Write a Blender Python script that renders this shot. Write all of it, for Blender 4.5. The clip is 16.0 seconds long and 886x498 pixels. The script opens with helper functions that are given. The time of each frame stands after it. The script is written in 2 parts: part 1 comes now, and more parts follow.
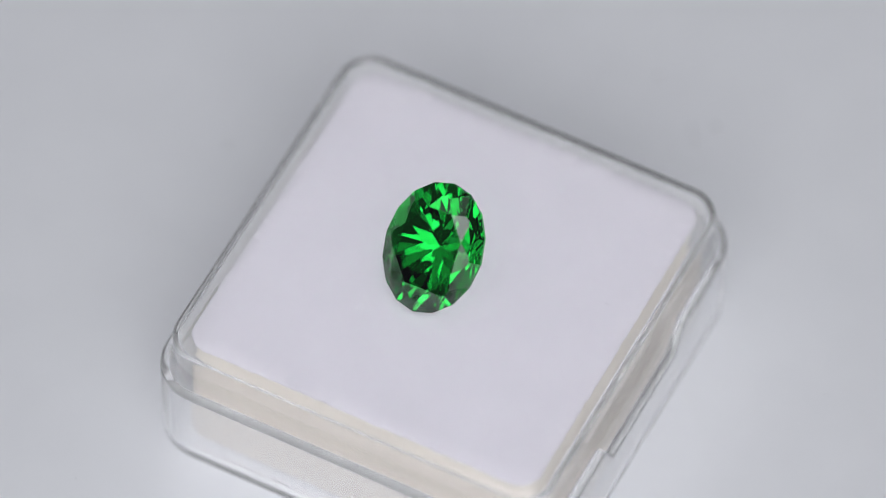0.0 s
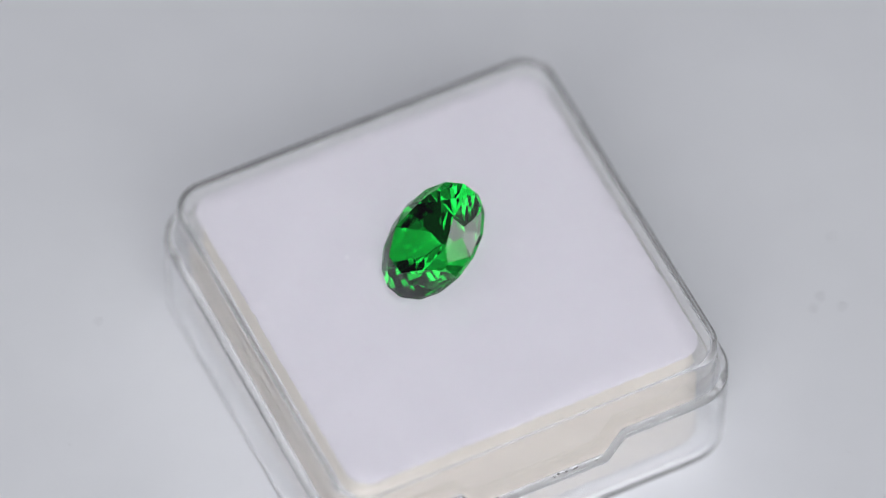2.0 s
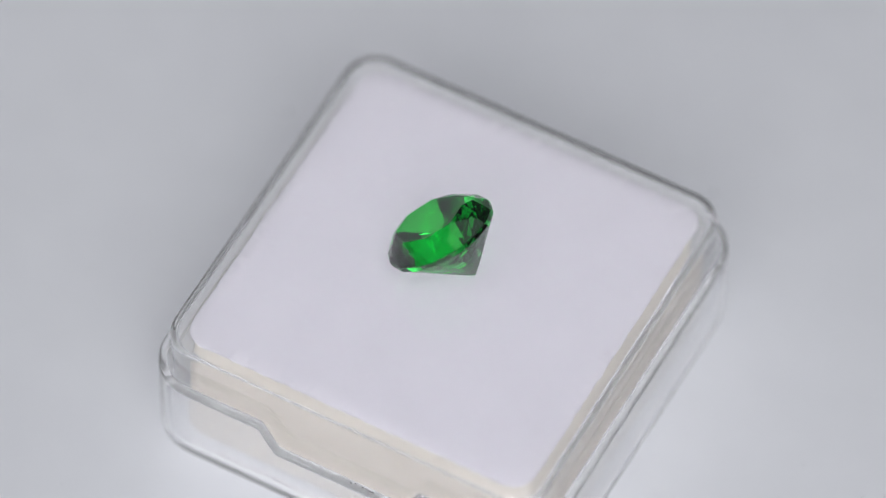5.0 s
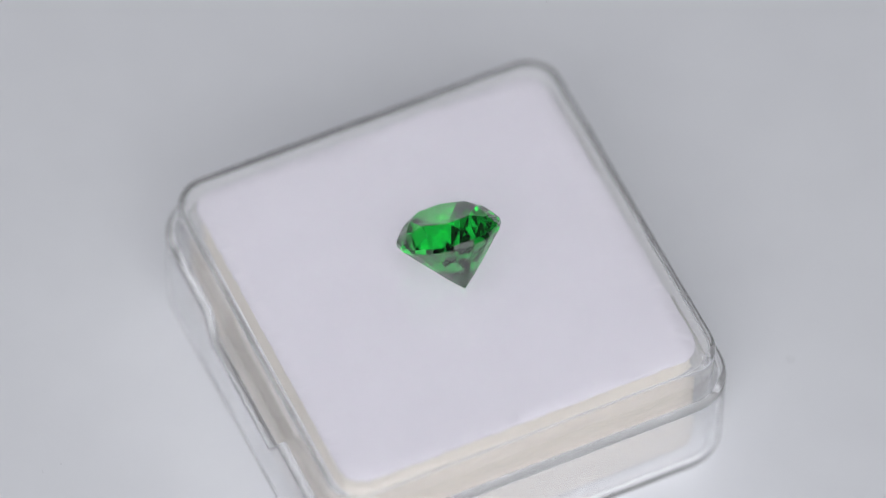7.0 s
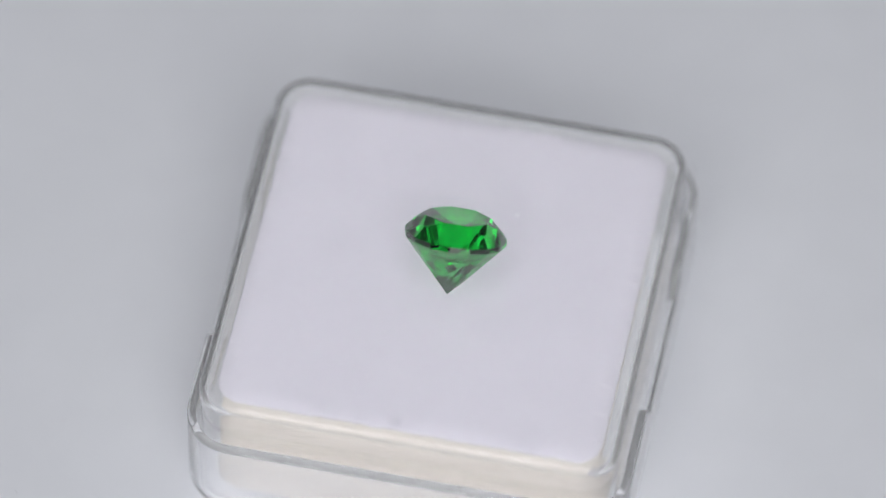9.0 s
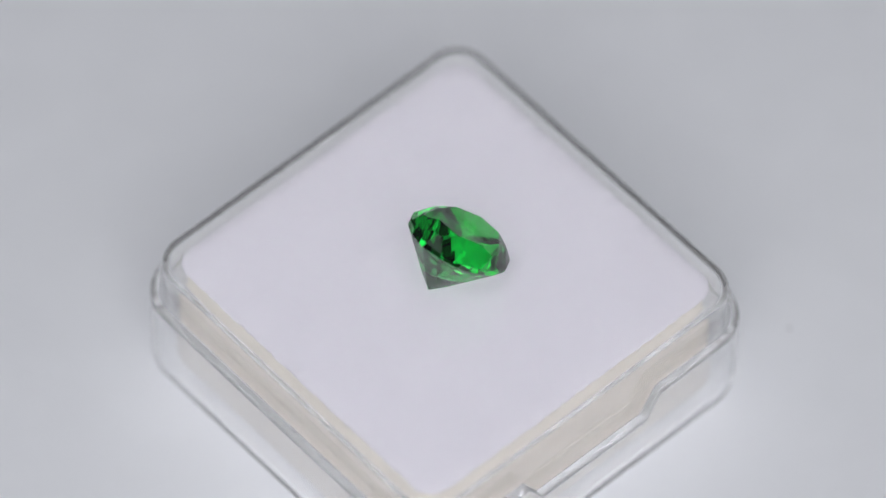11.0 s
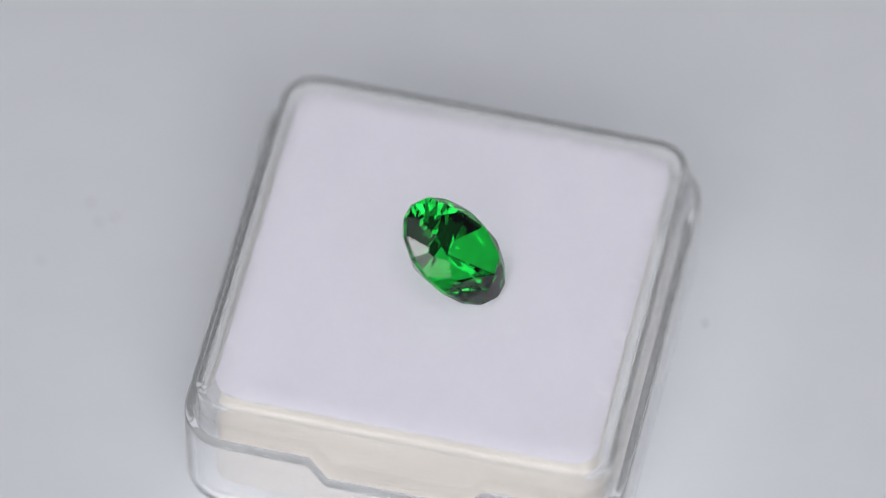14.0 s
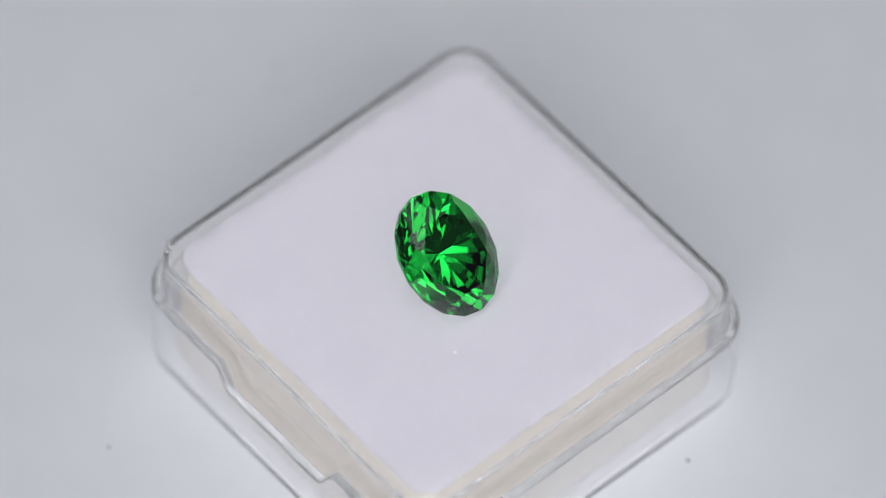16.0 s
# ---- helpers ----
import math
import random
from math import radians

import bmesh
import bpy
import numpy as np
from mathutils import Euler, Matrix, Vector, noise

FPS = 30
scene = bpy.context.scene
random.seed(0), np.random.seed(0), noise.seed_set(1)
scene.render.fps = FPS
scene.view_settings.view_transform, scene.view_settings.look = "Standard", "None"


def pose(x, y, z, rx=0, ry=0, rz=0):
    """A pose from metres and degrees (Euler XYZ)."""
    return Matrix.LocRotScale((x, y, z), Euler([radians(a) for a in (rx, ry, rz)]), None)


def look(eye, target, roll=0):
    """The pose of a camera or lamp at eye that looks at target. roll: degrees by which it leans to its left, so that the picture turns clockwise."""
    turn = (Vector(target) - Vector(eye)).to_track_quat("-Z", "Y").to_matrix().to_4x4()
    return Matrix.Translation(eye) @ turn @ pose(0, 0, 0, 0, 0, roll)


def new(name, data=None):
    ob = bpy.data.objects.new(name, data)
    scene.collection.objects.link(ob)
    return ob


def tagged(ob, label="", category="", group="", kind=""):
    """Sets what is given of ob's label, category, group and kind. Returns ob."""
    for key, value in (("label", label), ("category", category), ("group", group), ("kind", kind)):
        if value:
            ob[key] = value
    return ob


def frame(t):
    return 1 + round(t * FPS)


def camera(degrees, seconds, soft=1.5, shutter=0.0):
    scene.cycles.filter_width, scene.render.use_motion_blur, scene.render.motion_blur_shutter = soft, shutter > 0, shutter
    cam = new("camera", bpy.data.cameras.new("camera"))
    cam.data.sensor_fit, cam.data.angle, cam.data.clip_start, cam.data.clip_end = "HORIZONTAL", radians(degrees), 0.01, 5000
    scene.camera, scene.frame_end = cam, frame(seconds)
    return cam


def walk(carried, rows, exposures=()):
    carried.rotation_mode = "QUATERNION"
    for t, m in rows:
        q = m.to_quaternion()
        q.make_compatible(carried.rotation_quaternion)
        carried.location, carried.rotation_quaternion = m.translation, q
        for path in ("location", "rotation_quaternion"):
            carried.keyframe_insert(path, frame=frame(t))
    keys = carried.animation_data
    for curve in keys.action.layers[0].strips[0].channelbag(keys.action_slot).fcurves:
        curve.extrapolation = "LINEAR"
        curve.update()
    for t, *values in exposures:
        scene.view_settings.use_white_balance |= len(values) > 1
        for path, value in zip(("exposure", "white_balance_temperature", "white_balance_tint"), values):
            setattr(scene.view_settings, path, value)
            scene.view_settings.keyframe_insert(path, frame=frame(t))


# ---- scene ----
# ---- scene constants ----
U = 0.015          # half the width of the clear box, metres
SPIN = 18.26       # degrees a second, clockwise seen from above
WIDE = 1.006
START = 63.65      # turn of the box at the clip's start
AIM = (-0.0002, 0.00187, 0.0)
EYE = (0.0, -0.31265, 0.44112)

cam = camera(6.69, 16.0, soft=0.9)
walk(cam, [(0.0, look(EYE, AIM, 1.04)), (16.0, look(EYE, AIM, 1.04))])
cam.data.dof.use_dof = True
cam.data.dof.focus_distance = 0.538
cam.data.dof.aperture_fstop = 11

# ---- light ----
world = bpy.data.worlds.new("studio")
scene.world = world
world.use_nodes = True
world.node_tree.nodes["Background"].inputs[0].default_value = (0.72, 0.78, 0.9, 1)
world.node_tree.nodes["Background"].inputs[1].default_value = 0.07


def softbox(name, eye, target, size, size_y, watts, colour):
    lamp = bpy.data.lights.new(name, "AREA")
    lamp.shape, lamp.size, lamp.size_y, lamp.energy, lamp.color = "RECTANGLE", size, size_y, watts, colour
    ob = new(name, lamp)
    ob.matrix_world = look(eye, target)
    return ob


# four panels of one square ring light round the lens
UPWARD = Vector((0, 0.815, 0.58))
for side, w, h, watts in ((Vector((-0.17, 0, 0)), 0.22, 0.44, 0.735), (Vector((0.17, 0, 0)), 0.22, 0.44, 0.735),
                          (UPWARD * 0.17, 0.16, 0.20, 0.29), (UPWARD * -0.185, 0.52, 0.24, 0.66)):
    softbox("ring_light_panel", Vector(EYE) + side, (0, 0, 0), w, h, watts, (0.975, 0.98, 1.0))
softbox("overhead_lamp", (0.0, -0.02, 0.64), (0, 0, 0), 0.80, 0.60, 0.605, (0.95, 0.97, 1.0))


# ---- materials ----
def material(name):
    m = bpy.data.materials.new(name)
    m.use_nodes = True
    return m, m.node_tree.nodes, m.node_tree.links, m.node_tree.nodes["Principled BSDF"]


def matte(name, low, high, scale, rough, bump=0.0, bump_scale=0.0, fine=6.0, layers=1.0):
    """A diffuse surface: two scales of noise between two colours, and fine relief."""
    m, nodes, links, bsdf = material(name)
    co = nodes.new("ShaderNodeTexCoord")
    n1 = nodes.new("ShaderNodeTexNoise")
    n1.inputs["Scale"].default_value, n1.inputs["Detail"].default_value = scale, 5
    n2 = nodes.new("ShaderNodeTexNoise")
    n2.inputs["Scale"].default_value, n2.inputs["Detail"].default_value = scale * fine, 3
    mix = nodes.new("ShaderNodeMath")
    mix.operation = "MULTIPLY_ADD"
    mix.inputs[1].default_value, mix.inputs[2].default_value = 0.4, 0.0
    add = nodes.new("ShaderNodeMath")
    add.operation = "MULTIPLY_ADD"
    add.inputs[1].default_value = 0.6
    ramp = nodes.new("ShaderNodeValToRGB")
    ramp.color_ramp.elements[0].position, ramp.color_ramp.elements[1].position = 0.35, 0.65
    ramp.color_ramp.elements[0].color, ramp.color_ramp.elements[1].color = (*low, 1), (*high, 1)
    flatten = nodes.new("ShaderNodeMapping")
    flatten.inputs["Scale"].default_value = (1, 1, layers)
    links.new(co.outputs["Object"], flatten.inputs["Vector"])
    for n in (n1, n2):
        links.new(flatten.outputs[0], n.inputs["Vector"])
    links.new(n2.outputs["Fac"], mix.inputs[0])
    links.new(n1.outputs["Fac"], add.inputs[0])
    links.new(mix.outputs[0], add.inputs[2])
    links.new(add.outputs[0], ramp.inputs[0])
    links.new(ramp.outputs[0], bsdf.inputs["Base Color"])
    bsdf.inputs["Roughness"].default_value = rough
    if bump:
        n3 = nodes.new("ShaderNodeTexNoise")
        n3.inputs["Scale"].default_value, n3.inputs["Detail"].default_value = bump_scale, 4
        b = nodes.new("ShaderNodeBump")
        b.inputs["Strength"].default_value, b.inputs["Distance"].default_value = bump, 0.0002
        links.new(co.outputs["Object"], n3.inputs["Vector"])
        links.new(n3.outputs["Fac"], b.inputs["Height"])
        links.new(b.outputs[0], bsdf.inputs["Normal"])
    return m


def clear(name, colour, ior, rough, bump=0.0, bump_scale=300.0, haze=0.0):
    m, nodes, links, bsdf = material(name)
    bsdf.inputs["Base Color"].default_value = (*colour, 1)
    bsdf.inputs["Transmission Weight"].default_value = 1.0 - haze
    bsdf.inputs["IOR"].default_value, bsdf.inputs["Roughness"].default_value = ior, rough
    if bump:
        co = nodes.new("ShaderNodeTexCoord")
        n3 = nodes.new("ShaderNodeTexNoise")
        n3.inputs["Scale"].default_value, n3.inputs["Detail"].default_value = bump_scale, 2
        b = nodes.new("ShaderNodeBump")
        b.inputs["Strength"].default_value, b.inputs["Distance"].default_value = bump, 0.0002
        links.new(co.outputs["Object"], n3.inputs["Vector"])
        links.new(n3.outputs["Fac"], b.inputs["Height"])
        links.new(b.outputs[0], bsdf.inputs["Normal"])
    return m


PAPER = matte("white_turntable_laminate", (0.765, 0.773, 0.812), (0.803, 0.811, 0.850), 30, 0.5)
# layers=9.0 streaks the foam sideways, painting in the clear walls' blurred reflections
FOAM = matte("cream_foam", (0.70, 0.62, 0.52), (0.82, 0.745, 0.64), 150, 0.9, 0.5, 6000, layers=9.0)
FELT = matte("white_felt", (0.552, 0.520, 0.580), (0.592, 0.560, 0.62), 300, 0.95, 0.15, 5000)
PLASTIC = clear("clear_polystyrene", (0.965, 0.968, 0.98), 1.41, 0.03, 0.05, 250, 0.16)


def gem_material(name, colour, ior):
    """A green stone: coloured where light passes its surface, with a white Fresnel gloss and full inner reflection."""
    m, nodes, links, bsdf = material(name)
    nodes.remove(bsdf)
    body = nodes.new("ShaderNodeBsdfRefraction")
    body.inputs["Color"].default_value = (*colour, 1)
    body.inputs["IOR"].default_value, body.inputs["Roughness"].default_value = ior, 0.0
    gloss = nodes.new("ShaderNodeBsdfGlossy")
    gloss.inputs["Roughness"].default_value = 0.0
    fresnel = nodes.new("ShaderNodeFresnel")
    fresnel.inputs["IOR"].default_value = ior
    mix = nodes.new("ShaderNodeMixShader")
    links.new(fresnel.outputs[0], mix.inputs[0])
    links.new(body.outputs[0], mix.inputs[1])
    links.new(gloss.outputs[0], mix.inputs[2])
    links.new(mix.outputs[0], nodes["Material Output"].inputs["Surface"])
    return m


GREEN = gem_material("green_garnet", (0.10, 0.825, 0.27), 1.95)
DUST = matte("dark_dust", (0.10, 0.10, 0.10), (0.22, 0.21, 0.20), 2000, 0.9)
LINT = matte("pale_lint", (0.58, 0.57, 0.60), (0.63, 0.62, 0.65), 2000, 0.9)
SHELL = matte("grey_studio_paint", (0.3, 0.31, 0.33), (0.36, 0.37, 0.39), 2, 0.9)


# ---- mesh helpers ----
def mesh_of(name, bm, mat, smooth=False):
    bmesh.ops.recalc_face_normals(bm, faces=bm.faces)
    me = bpy.data.meshes.new(name)
    bm.to_mesh(me)
    bm.free()
    me.materials.append(mat)
    if smooth:
        me.shade_smooth()
        me.set_sharp_from_angle(angle=radians(50))
    return me


def part(name, bm, mat, parent=None, label="", smooth=False):
    ob = new(name, mesh_of(name, bm, mat, smooth))
    ob.parent = parent
    return tagged(ob, label)


def outline(h, r, marks=(0.33, 0.42), steps=10):
    """A rounded square of half width h and corner radius r, with vertices at the marks along each side."""
    pts = []
    for k in range(4):
        c, s = round(math.cos(k * math.pi / 2)), round(math.sin(k * math.pi / 2))
        row = [(h, y) for y in (-h + r, *(-m for m in reversed(marks)), *marks, h - r)]
        for i in range(1, steps):
            a = i / steps * math.pi / 2
            row.append((h - r + r * math.cos(a), h - r + r * math.sin(a)))
        pts += [(c * x - s * y, s * x + c * y) for x, y in row]
    return pts


def loft(bm, rings, cap_first=True, cap_last=True):
    """Joins rings of equal count by quads; caps the first and last."""
    made = [[bm.verts.new((p[0] * U * WIDE, p[1] * U * WIDE, p[2] * U)) for p in ring] for ring in rings]
    for a, b in zip(made, made[1:]):
        for i in range(len(a)):
            j = (i + 1) % len(a)
            bm.faces.new((a[i], a[j], b[j], b[i]))
    if cap_first:
        bm.faces.new(made[0])
    if cap_last:
        bm.faces.new(made[-1])
    return made


def flat(h, r, z):
    return [(x, y, z) for x, y in outline(h, r)]


FRAY = tuple(0.02 + 0.02 * i for i in range(36))


def frayed(h, r, z, amount):
    """A rounded square with a slightly ragged outline."""
    ring = []
    for x, y in outline(h, r, FRAY):
        k = 1 + amount * (noise.noise((x * 30, y * 30, 3.0)) + 0.6 * noise.noise((x * 80, y * 80, 5.0)))
        ring.append((x * k, y * k, z))
    return ring


# ---- setting ----
BASE = -0.785      # underside of the box, in box half widths


def build_setting():
    bm = bmesh.new()
    n = 96
    a = [bm.verts.new((0.6 * math.cos(i / n * math.tau), 0.6 * math.sin(i / n * math.tau), BASE * U - 0.00005)) for i in range(n)]
    b = [bm.verts.new((0.6 * math.cos(i / n * math.tau), 0.6 * math.sin(i / n * math.tau), BASE * U - 0.02)) for i in range(n)]
    for i in range(n):
        bm.faces.new((a[i], a[(i + 1) % n], b[(i + 1) % n], b[i]))
    bm.faces.new(a), bm.faces.new(b)
    disc = part("turntable", bm, PAPER)
    tagged(disc, "smooth matt white turning display table, lightly dusty", "turntable")
    bm = bmesh.new()
    bmesh.ops.create_grid(bm, x_segments=1, y_segments=1, size=3.0)
    for v in bm.verts:
        v.co.z = BASE * U - 0.0206
    tagged(part("ground", bm, SHELL), "plain grey table top under the turntable", "table", kind="structure")
    return disc


# ---- the clear box ----
def build_box():
    root = new("gem_box")
    tagged(root, "clear plastic square gem box with white foam, closed", "box")
    # tray, turned over: a flat top and thin walls
    bm = bmesh.new()
    loft(bm, [flat(0.90, 0.09, -0.035), flat(0.955, 0.125, -0.035), flat(0.964, 0.134, -0.042), flat(0.966, 0.136, -0.055),
              flat(0.966, 0.136, -0.70), flat(0.966, 0.136, -0.715), flat(0.994, 0.165, -0.715), flat(0.994, 0.165, -0.70), flat(0.999, 0.17, -0.07),
              flat(1.0, 0.17, -0.045), flat(0.996, 0.167, -0.028), flat(0.986, 0.159, -0.013), flat(0.972, 0.147, -0.004), flat(0.955, 0.132, 0.0), flat(0.93, 0.11, 0.0)])
    part("tray", bm, PLASTIC, root, "clear glossy plastic tray", True)
    # lid, below: a rim with a long recess on two opposite sides

    def rim(h, r, z, low):
        ring = []
        for x, y in outline(h, r):
            dip = abs(y) > h - 0.01 and abs(x) < 0.38
            ring.append((x, y, low if dip else z))
        return ring
    bm = bmesh.new()
    loft(bm, [flat(0.97, 0.15, -0.73), flat(1.013, 0.183, -0.73), flat(1.015, 0.185, -0.715), flat(1.0155, 0.185, -0.69), rim(1.018, 0.185, -0.30, -0.45), rim(1.018, 0.185, -0.275, -0.425), rim(1.019, 0.185, -0.258, -0.408),
              rim(1.020, 0.19, -0.252, -0.402), rim(1.058, 0.244, -0.252, -0.402), rim(1.063, 0.247, -0.257, -0.407), rim(1.064, 0.247, -0.275, -0.425), rim(1.064, 0.247, -0.30, -0.45),
              flat(1.062, 0.247, -0.60), flat(1.061, 0.246, -0.70), flat(1.060, 0.246, -0.73), flat(1.056, 0.244, -0.75), flat(1.046, 0.237, -0.77), flat(1.022, 0.195, BASE), flat(0.97, 0.15, BASE)])
    part("lid", bm, PLASTIC, root, "clear glossy plastic lid with notched rim", True)
    # foam, with a white felt face
    bm = bmesh.new()
    loft(bm, [flat(0.85, 0.09, -0.71), flat(0.910, 0.125, -0.71), flat(0.910, 0.125, -0.69), flat(0.906, 0.122, -0.20), flat(0.903, 0.12, -0.085), flat(0.897, 0.117, -0.066), flat(0.86, 0.1, -0.062)])
    pad = part("foam_pad", bm, FOAM, root, "cream soft foam block", True)
    bm = bmesh.new()
    loft(bm, [frayed(0.83, 0.09, -0.0615, 0), frayed(0.912, 0.119, -0.0615, 0.004), frayed(0.917, 0.119, -0.054, 0.006), frayed(0.909, 0.115, -0.044, 0.006), frayed(0.83, 0.09, -0.040, 0)])
    part("felt_face", bm, FELT, pad, "white felt face of the foam", True)
    for o in root.children:
        if o.name != "foam_pad":
            o.visible_shadow = False
    return root


# ---- the gem ----
GL, GW = 0.3207, 0.2445     # half length and width of the girdle
PAV, CROWN = 0.2875, 0.0960
EDGE = 0.012              # half the girdle's thickness
TABLE = 0.640             # width of the table facet
KITE = (CROWN - EDGE) / (1 - TABLE)     # fall of the crown's main facets
UPPER, STARS = KITE * 1.26, KITE * 0.62
LOWER, MAIN = 0.2900, 0.2735  # rise of the pavilion's half and main facets


def build_gem():
    """Cuts an oval brilliant out of a block, one plane for each facet."""
    bm = bmesh.new()
    bmesh.ops.create_cube(bm, size=3.0)

    def cut(x, y, z, d):
        made = bmesh.ops.bisect_plane(bm, geom=bm.verts[:] + bm.edges[:] + bm.faces[:], dist=1e-6, plane_co=Vector((x, y, z)) * (d / (x * x + y * y + z * z)), plane_no=(x, y, z), clear_outer=True)
        edges = [e for e in made["geom_cut"] if isinstance(e, bmesh.types.BMEdge) and e.is_boundary]
        if len(edges) > 2:
            bmesh.ops.edgeloop_fill(bm, edges=edges)

    def tier(count, shift, fall, side, d):
        for i in range(count):
            a = (i + shift) / count * math.tau
            cut(fall * math.cos(a), fall * math.sin(a), side, d)
    apothem = math.cos(math.pi / 16)
    tier(16, 0.5, 1.0, 0.0, apothem)                                         # girdle
    cut(0, 0, 1, CROWN)                                                      # table
    tier(8, 0.5, KITE, 1, CROWN + KITE * TABLE)
    tier(16, 0.5, UPPER, 1, EDGE + UPPER * apothem)
    tier(8, 0.0, STARS, 1, CROWN + STARS * TABLE * math.cos(math.pi / 8))
    tier(8, 0.5, MAIN, -1, PAV)
    tier(16, 0.5, LOWER, -1, EDGE + LOWER * apothem)
    bmesh.ops.remove_doubles(bm, verts=bm.verts, dist=2e-4)
    bmesh.ops.recalc_face_normals(bm, faces=bm.faces)
    sections = {"crown": [], "table_facet": [], "girdle": [], "pavilion": []}
    for f in bm.faces:
        z = f.normal.z
        sections["table_facet" if z > 0.999 else "crown" if z > 0.05 else "pavilion" if z < -0.05 else "girdle"].append(f)
    for v in bm.verts:
        v.co = Vector((v.co.x * GL, v.co.y * GW, v.co.z)) * U
    root = new("gemstone")
    tagged(root, "faceted oval brilliant-cut green gemstone lying tilted on its pavilion", "gemstone")
    made = {}
    for name, faces in sections.items():
        me = bpy.data.meshes.new(name)
        index = {}
        for f in faces:
            for v in f.verts:
                index.setdefault(v, len(index))
        me.from_pydata([v.co[:] for v in index], [], [[index[v] for v in f.verts] for f in faces])
        me.materials.append(GREEN)
        made[name] = new(name, me)
        made[name].parent = root
        made[name].visible_shadow = name == "girdle"
    made["table_facet"].parent = made["crown"]
    bm.free()
    return root


# ---- dust ----
def speck(bm, x, y, z, size, flatness=0.5):
    made = bmesh.ops.create_icosphere(bm, subdivisions=1, radius=1.0)["verts"]
    for v in made:
        k = 0.75 + 0.5 * random.random()
        v.co = Vector((x + v.co.x * size * k, y + v.co.y * size * k * 0.7, z + (v.co.z + 1) * size * flatness * k * 0.5)) * U


def fibre(bm, x, y, z, length, turn, bend, radius=0.0035):
    n, rings = 9, []
    for i in range(n):
        a = radians(turn) + bend * (i / (n - 1) - 0.5)
        x, y = x + math.cos(a) * length / n, y + math.sin(a) * length / n
        h = z + radius + 0.004 * math.sin(i / (n - 1) * math.pi)
        side = Vector((-math.sin(a), math.cos(a), 0))
        rings.append([bm.verts.new((Vector((x, y, h)) + radius * (math.cos(b) * side + math.sin(b) * Vector((0, 0, 1)))) * U)
                      for b in (0, math.tau / 4, math.tau / 2, 3 * math.tau / 4)])
    for p, q in zip(rings, rings[1:]):
        for i in range(4):
            bm.faces.new((p[i], p[(i + 1) % 4], q[(i + 1) % 4], q[i]))
    bm.faces.new(rings[0]), bm.faces.new(rings[-1])


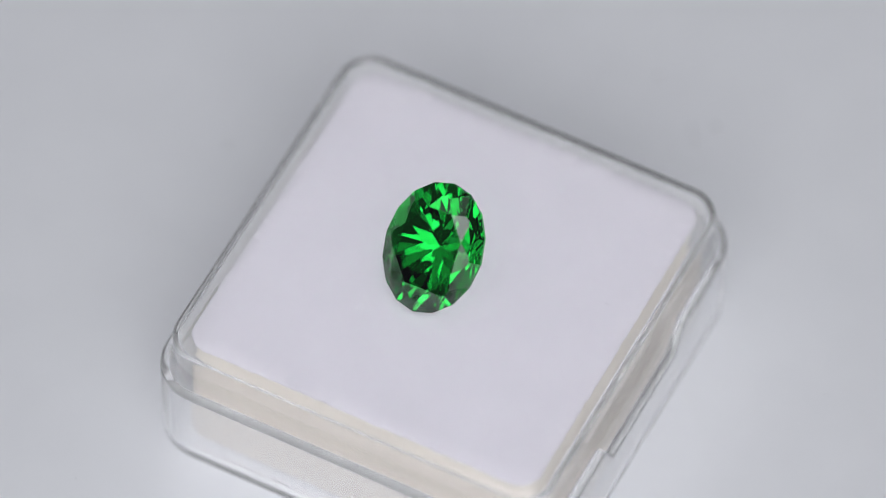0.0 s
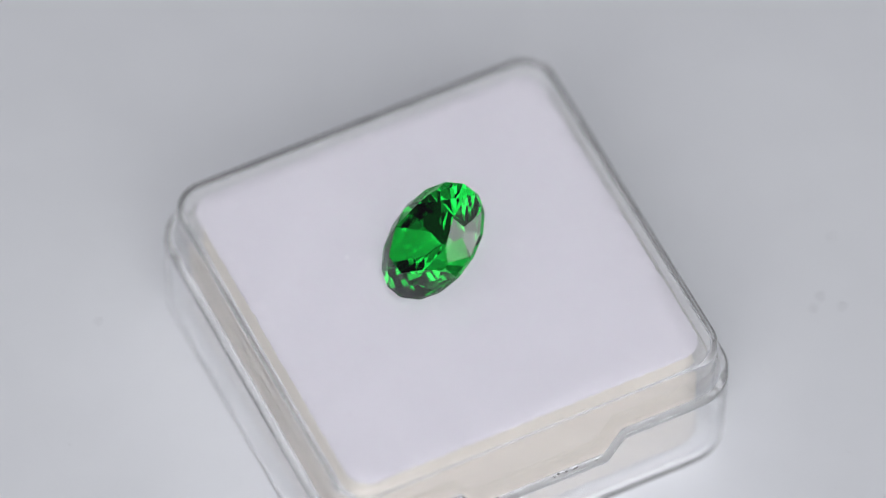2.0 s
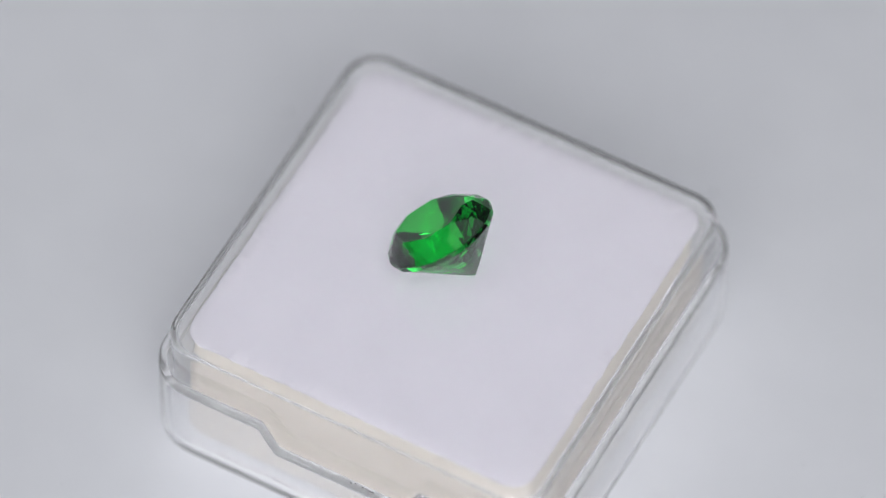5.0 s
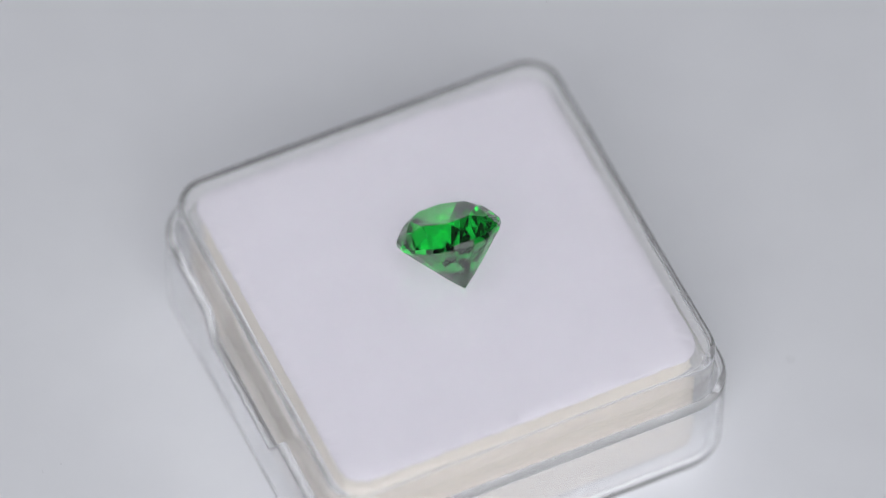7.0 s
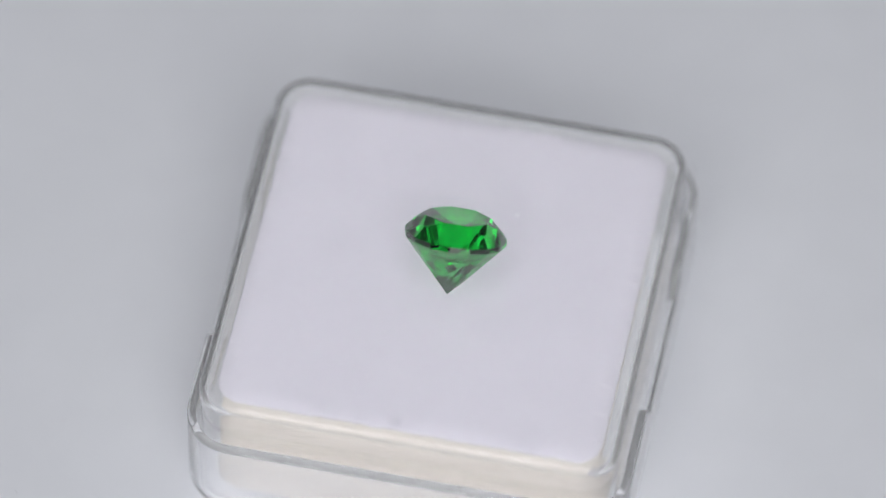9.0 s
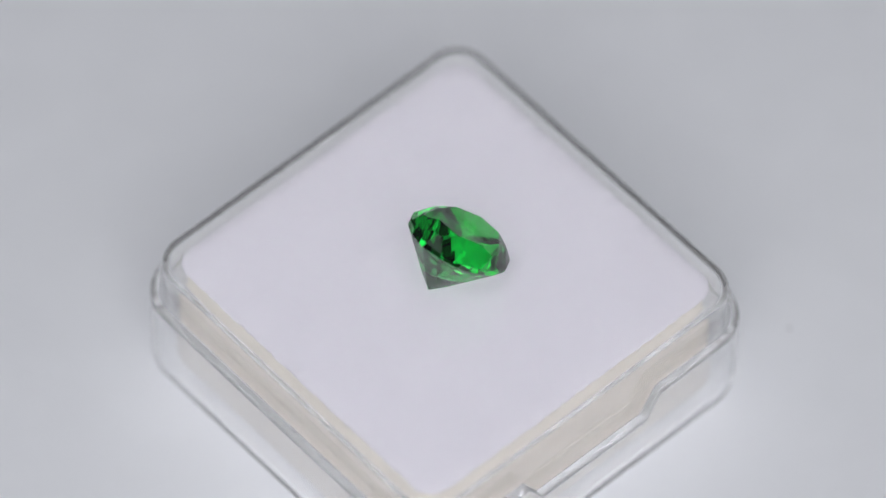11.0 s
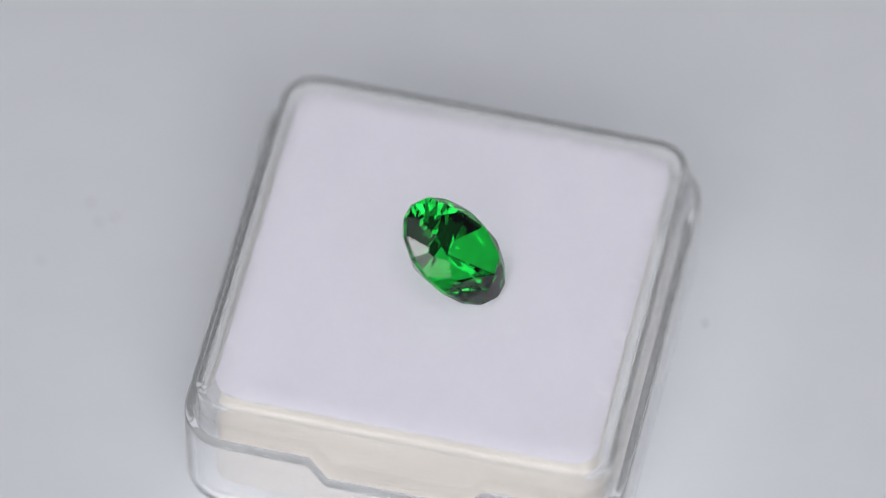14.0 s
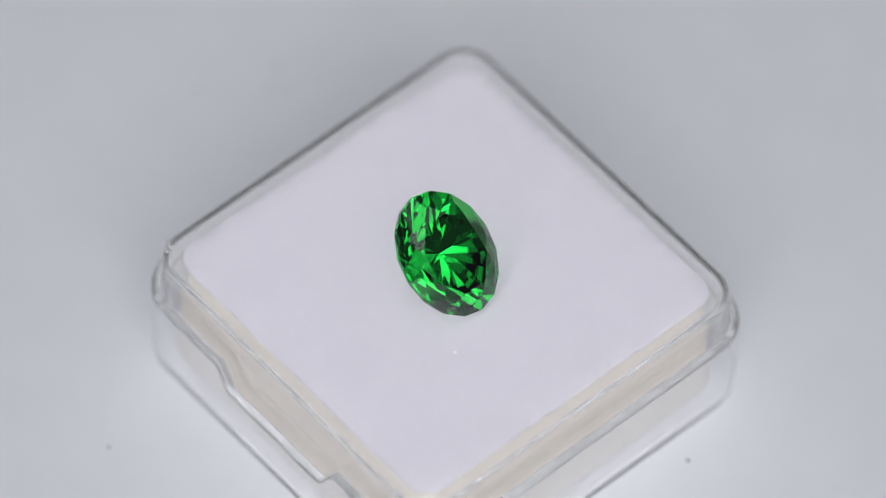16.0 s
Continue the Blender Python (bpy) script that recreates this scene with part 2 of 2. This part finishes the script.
def build_dust():
    random.seed(4)
    bm = bmesh.new()
    for x, y in ((-0.86, -0.22), (-0.785, -0.162), (-0.84, -0.206), (-0.94, 0.294), (0.287, -0.70), (0.382, -0.33), (0.832, -0.49), (-0.654, -0.578),
                 (0.826, 0.666), (0.107, 0.304), (-0.044, 0.605), (-0.405, 0.485), (-0.066, 0.583), (-0.144, 0.509)):
        speck(bm, x, y, 0.0005, random.uniform(0.003, 0.005))
    for x, y in ((1.04, 0.092), (1.04, 0.285), (1.045, -0.52)):
        speck(bm, x, y, -0.2515, 0.007)
    for k in range(9):
        speck(bm, random.uniform(0.02, 0.32), -1.047 + random.uniform(-0.01, 0.01), -0.4015, random.uniform(0.003, 0.008))
    for x, y in ((0.21, 1.05), (-0.12, 1.04), (-0.52, -1.045), (-1.05, 0.31)):
        speck(bm, x, y, -0.4015 if abs(x) < 0.38 else -0.2515, 0.005)
    for k in range(14):
        speck(bm, random.uniform(-0.85, 0.85), random.uniform(-0.85, 0.85), 0.0005, random.uniform(0.001, 0.002))
    for x, y, length, turn, bend in ((-0.83, -0.175, 0.04, 30, 1.2), (0.60, -0.39, 0.05, 120, 0.8), (0.338, 0.096, 0.03, 60, 1.5), (0.19, -0.80, 0.05, 100, -1.0),
                                     (0.88, -0.05, 0.07, 70, 5.0), (-0.797, -0.275, 0.03, 10, 0.5)):
        fibre(bm, x, y, 0.0005, length, turn, bend, 0.0015)
    on_box = tagged(part("dust", bm, DUST), "fine dark dust specks and fibres on the clear box", "dust", kind="stuff")
    bm = bmesh.new()
    for x, y, r in ((-0.39, 0.275, 0.008), (-0.368, 0.255, 0.005), (-0.14, -0.285, 0.005)):
        speck(bm, x, y, 0.0005, r, 0.15)
    for k in range(7):
        speck(bm, 0.97 + random.uniform(-0.03, 0.02), 0.92 + random.uniform(-0.04, 0.03), -0.03, random.uniform(0.008, 0.018), 1.4)
    smear = tagged(part("residue", bm, LINT), "pale dried residue flecks on the clear box", "residue", kind="stuff")
    bm = bmesh.new()
    for x, y in ((-1.183, -0.53), (1.83, -0.44), (1.90, -0.54), (1.768, -0.487), (-1.398, 0.958), (0.67, 1.541), (2.05, -0.15)):
        speck(bm, x, y, BASE - 0.003, random.uniform(0.007, 0.011))
    for k in range(30):
        a, d = random.uniform(0, math.tau), random.uniform(1.6, 3.2)
        speck(bm, d * math.cos(a), d * math.sin(a), BASE - 0.003, random.uniform(0.002, 0.0035))
    floor_dust = tagged(part("dust", bm, DUST), "scattered dark dust specks on the white turntable", "dust", kind="stuff")
    return on_box, smear, floor_dust


turntable = build_setting()
gem_box = build_box()
gemstone = build_gem()
box_dust, box_residue, floor_dust = build_dust()


# ---- movement ----
LEAN = 42.0        # tilt of the gem's axis from upright
GEM_TURN = 179.8   # direction in which it leans, in the box's own turn
ROLL = 2.8         # turn of the gem about its own axis
CULET = (0.1415, 0.0386)


def gem_rest():
    """The gem's pose in the box's space, its lowest corner on the box top."""
    m = Matrix.Rotation(radians(GEM_TURN), 4, "Z") @ Matrix.Rotation(radians(LEAN), 4, "Y") @ Matrix.Rotation(radians(ROLL), 4, "Z")
    lowest = min((m @ v.co).z for p in gemstone.children for v in p.data.vertices)
    c = m @ Vector((0, 0, -PAV * U))
    return Matrix.Translation((CULET[0] * U - c.x, CULET[1] * U - c.y, 0.00002 - lowest)) @ m


def motions():
    rest = gem_rest()
    times = [float(k) for k in range(17)]
    spin = [(t, START - SPIN * t) for t in times]
    walk(turntable, [(t, pose(0, 0, 0, 0, 0, a)) for t, a in spin])
    off = pose(0.002 * U, 0, 0)
    box = [(t, pose(0, 0, 0, 0, 0, a - START) @ off @ pose(0, 0, 0, 0, 0, START)) for t, a in spin]
    walk(gem_box, box)
    walk(box_dust, box)
    walk(box_residue, box)
    walk(floor_dust, [(t, pose(0, 0, 0, 0, 0, a)) for t, a in spin])
    walk(gemstone, [(t, m @ rest) for t, m in box])


motions()
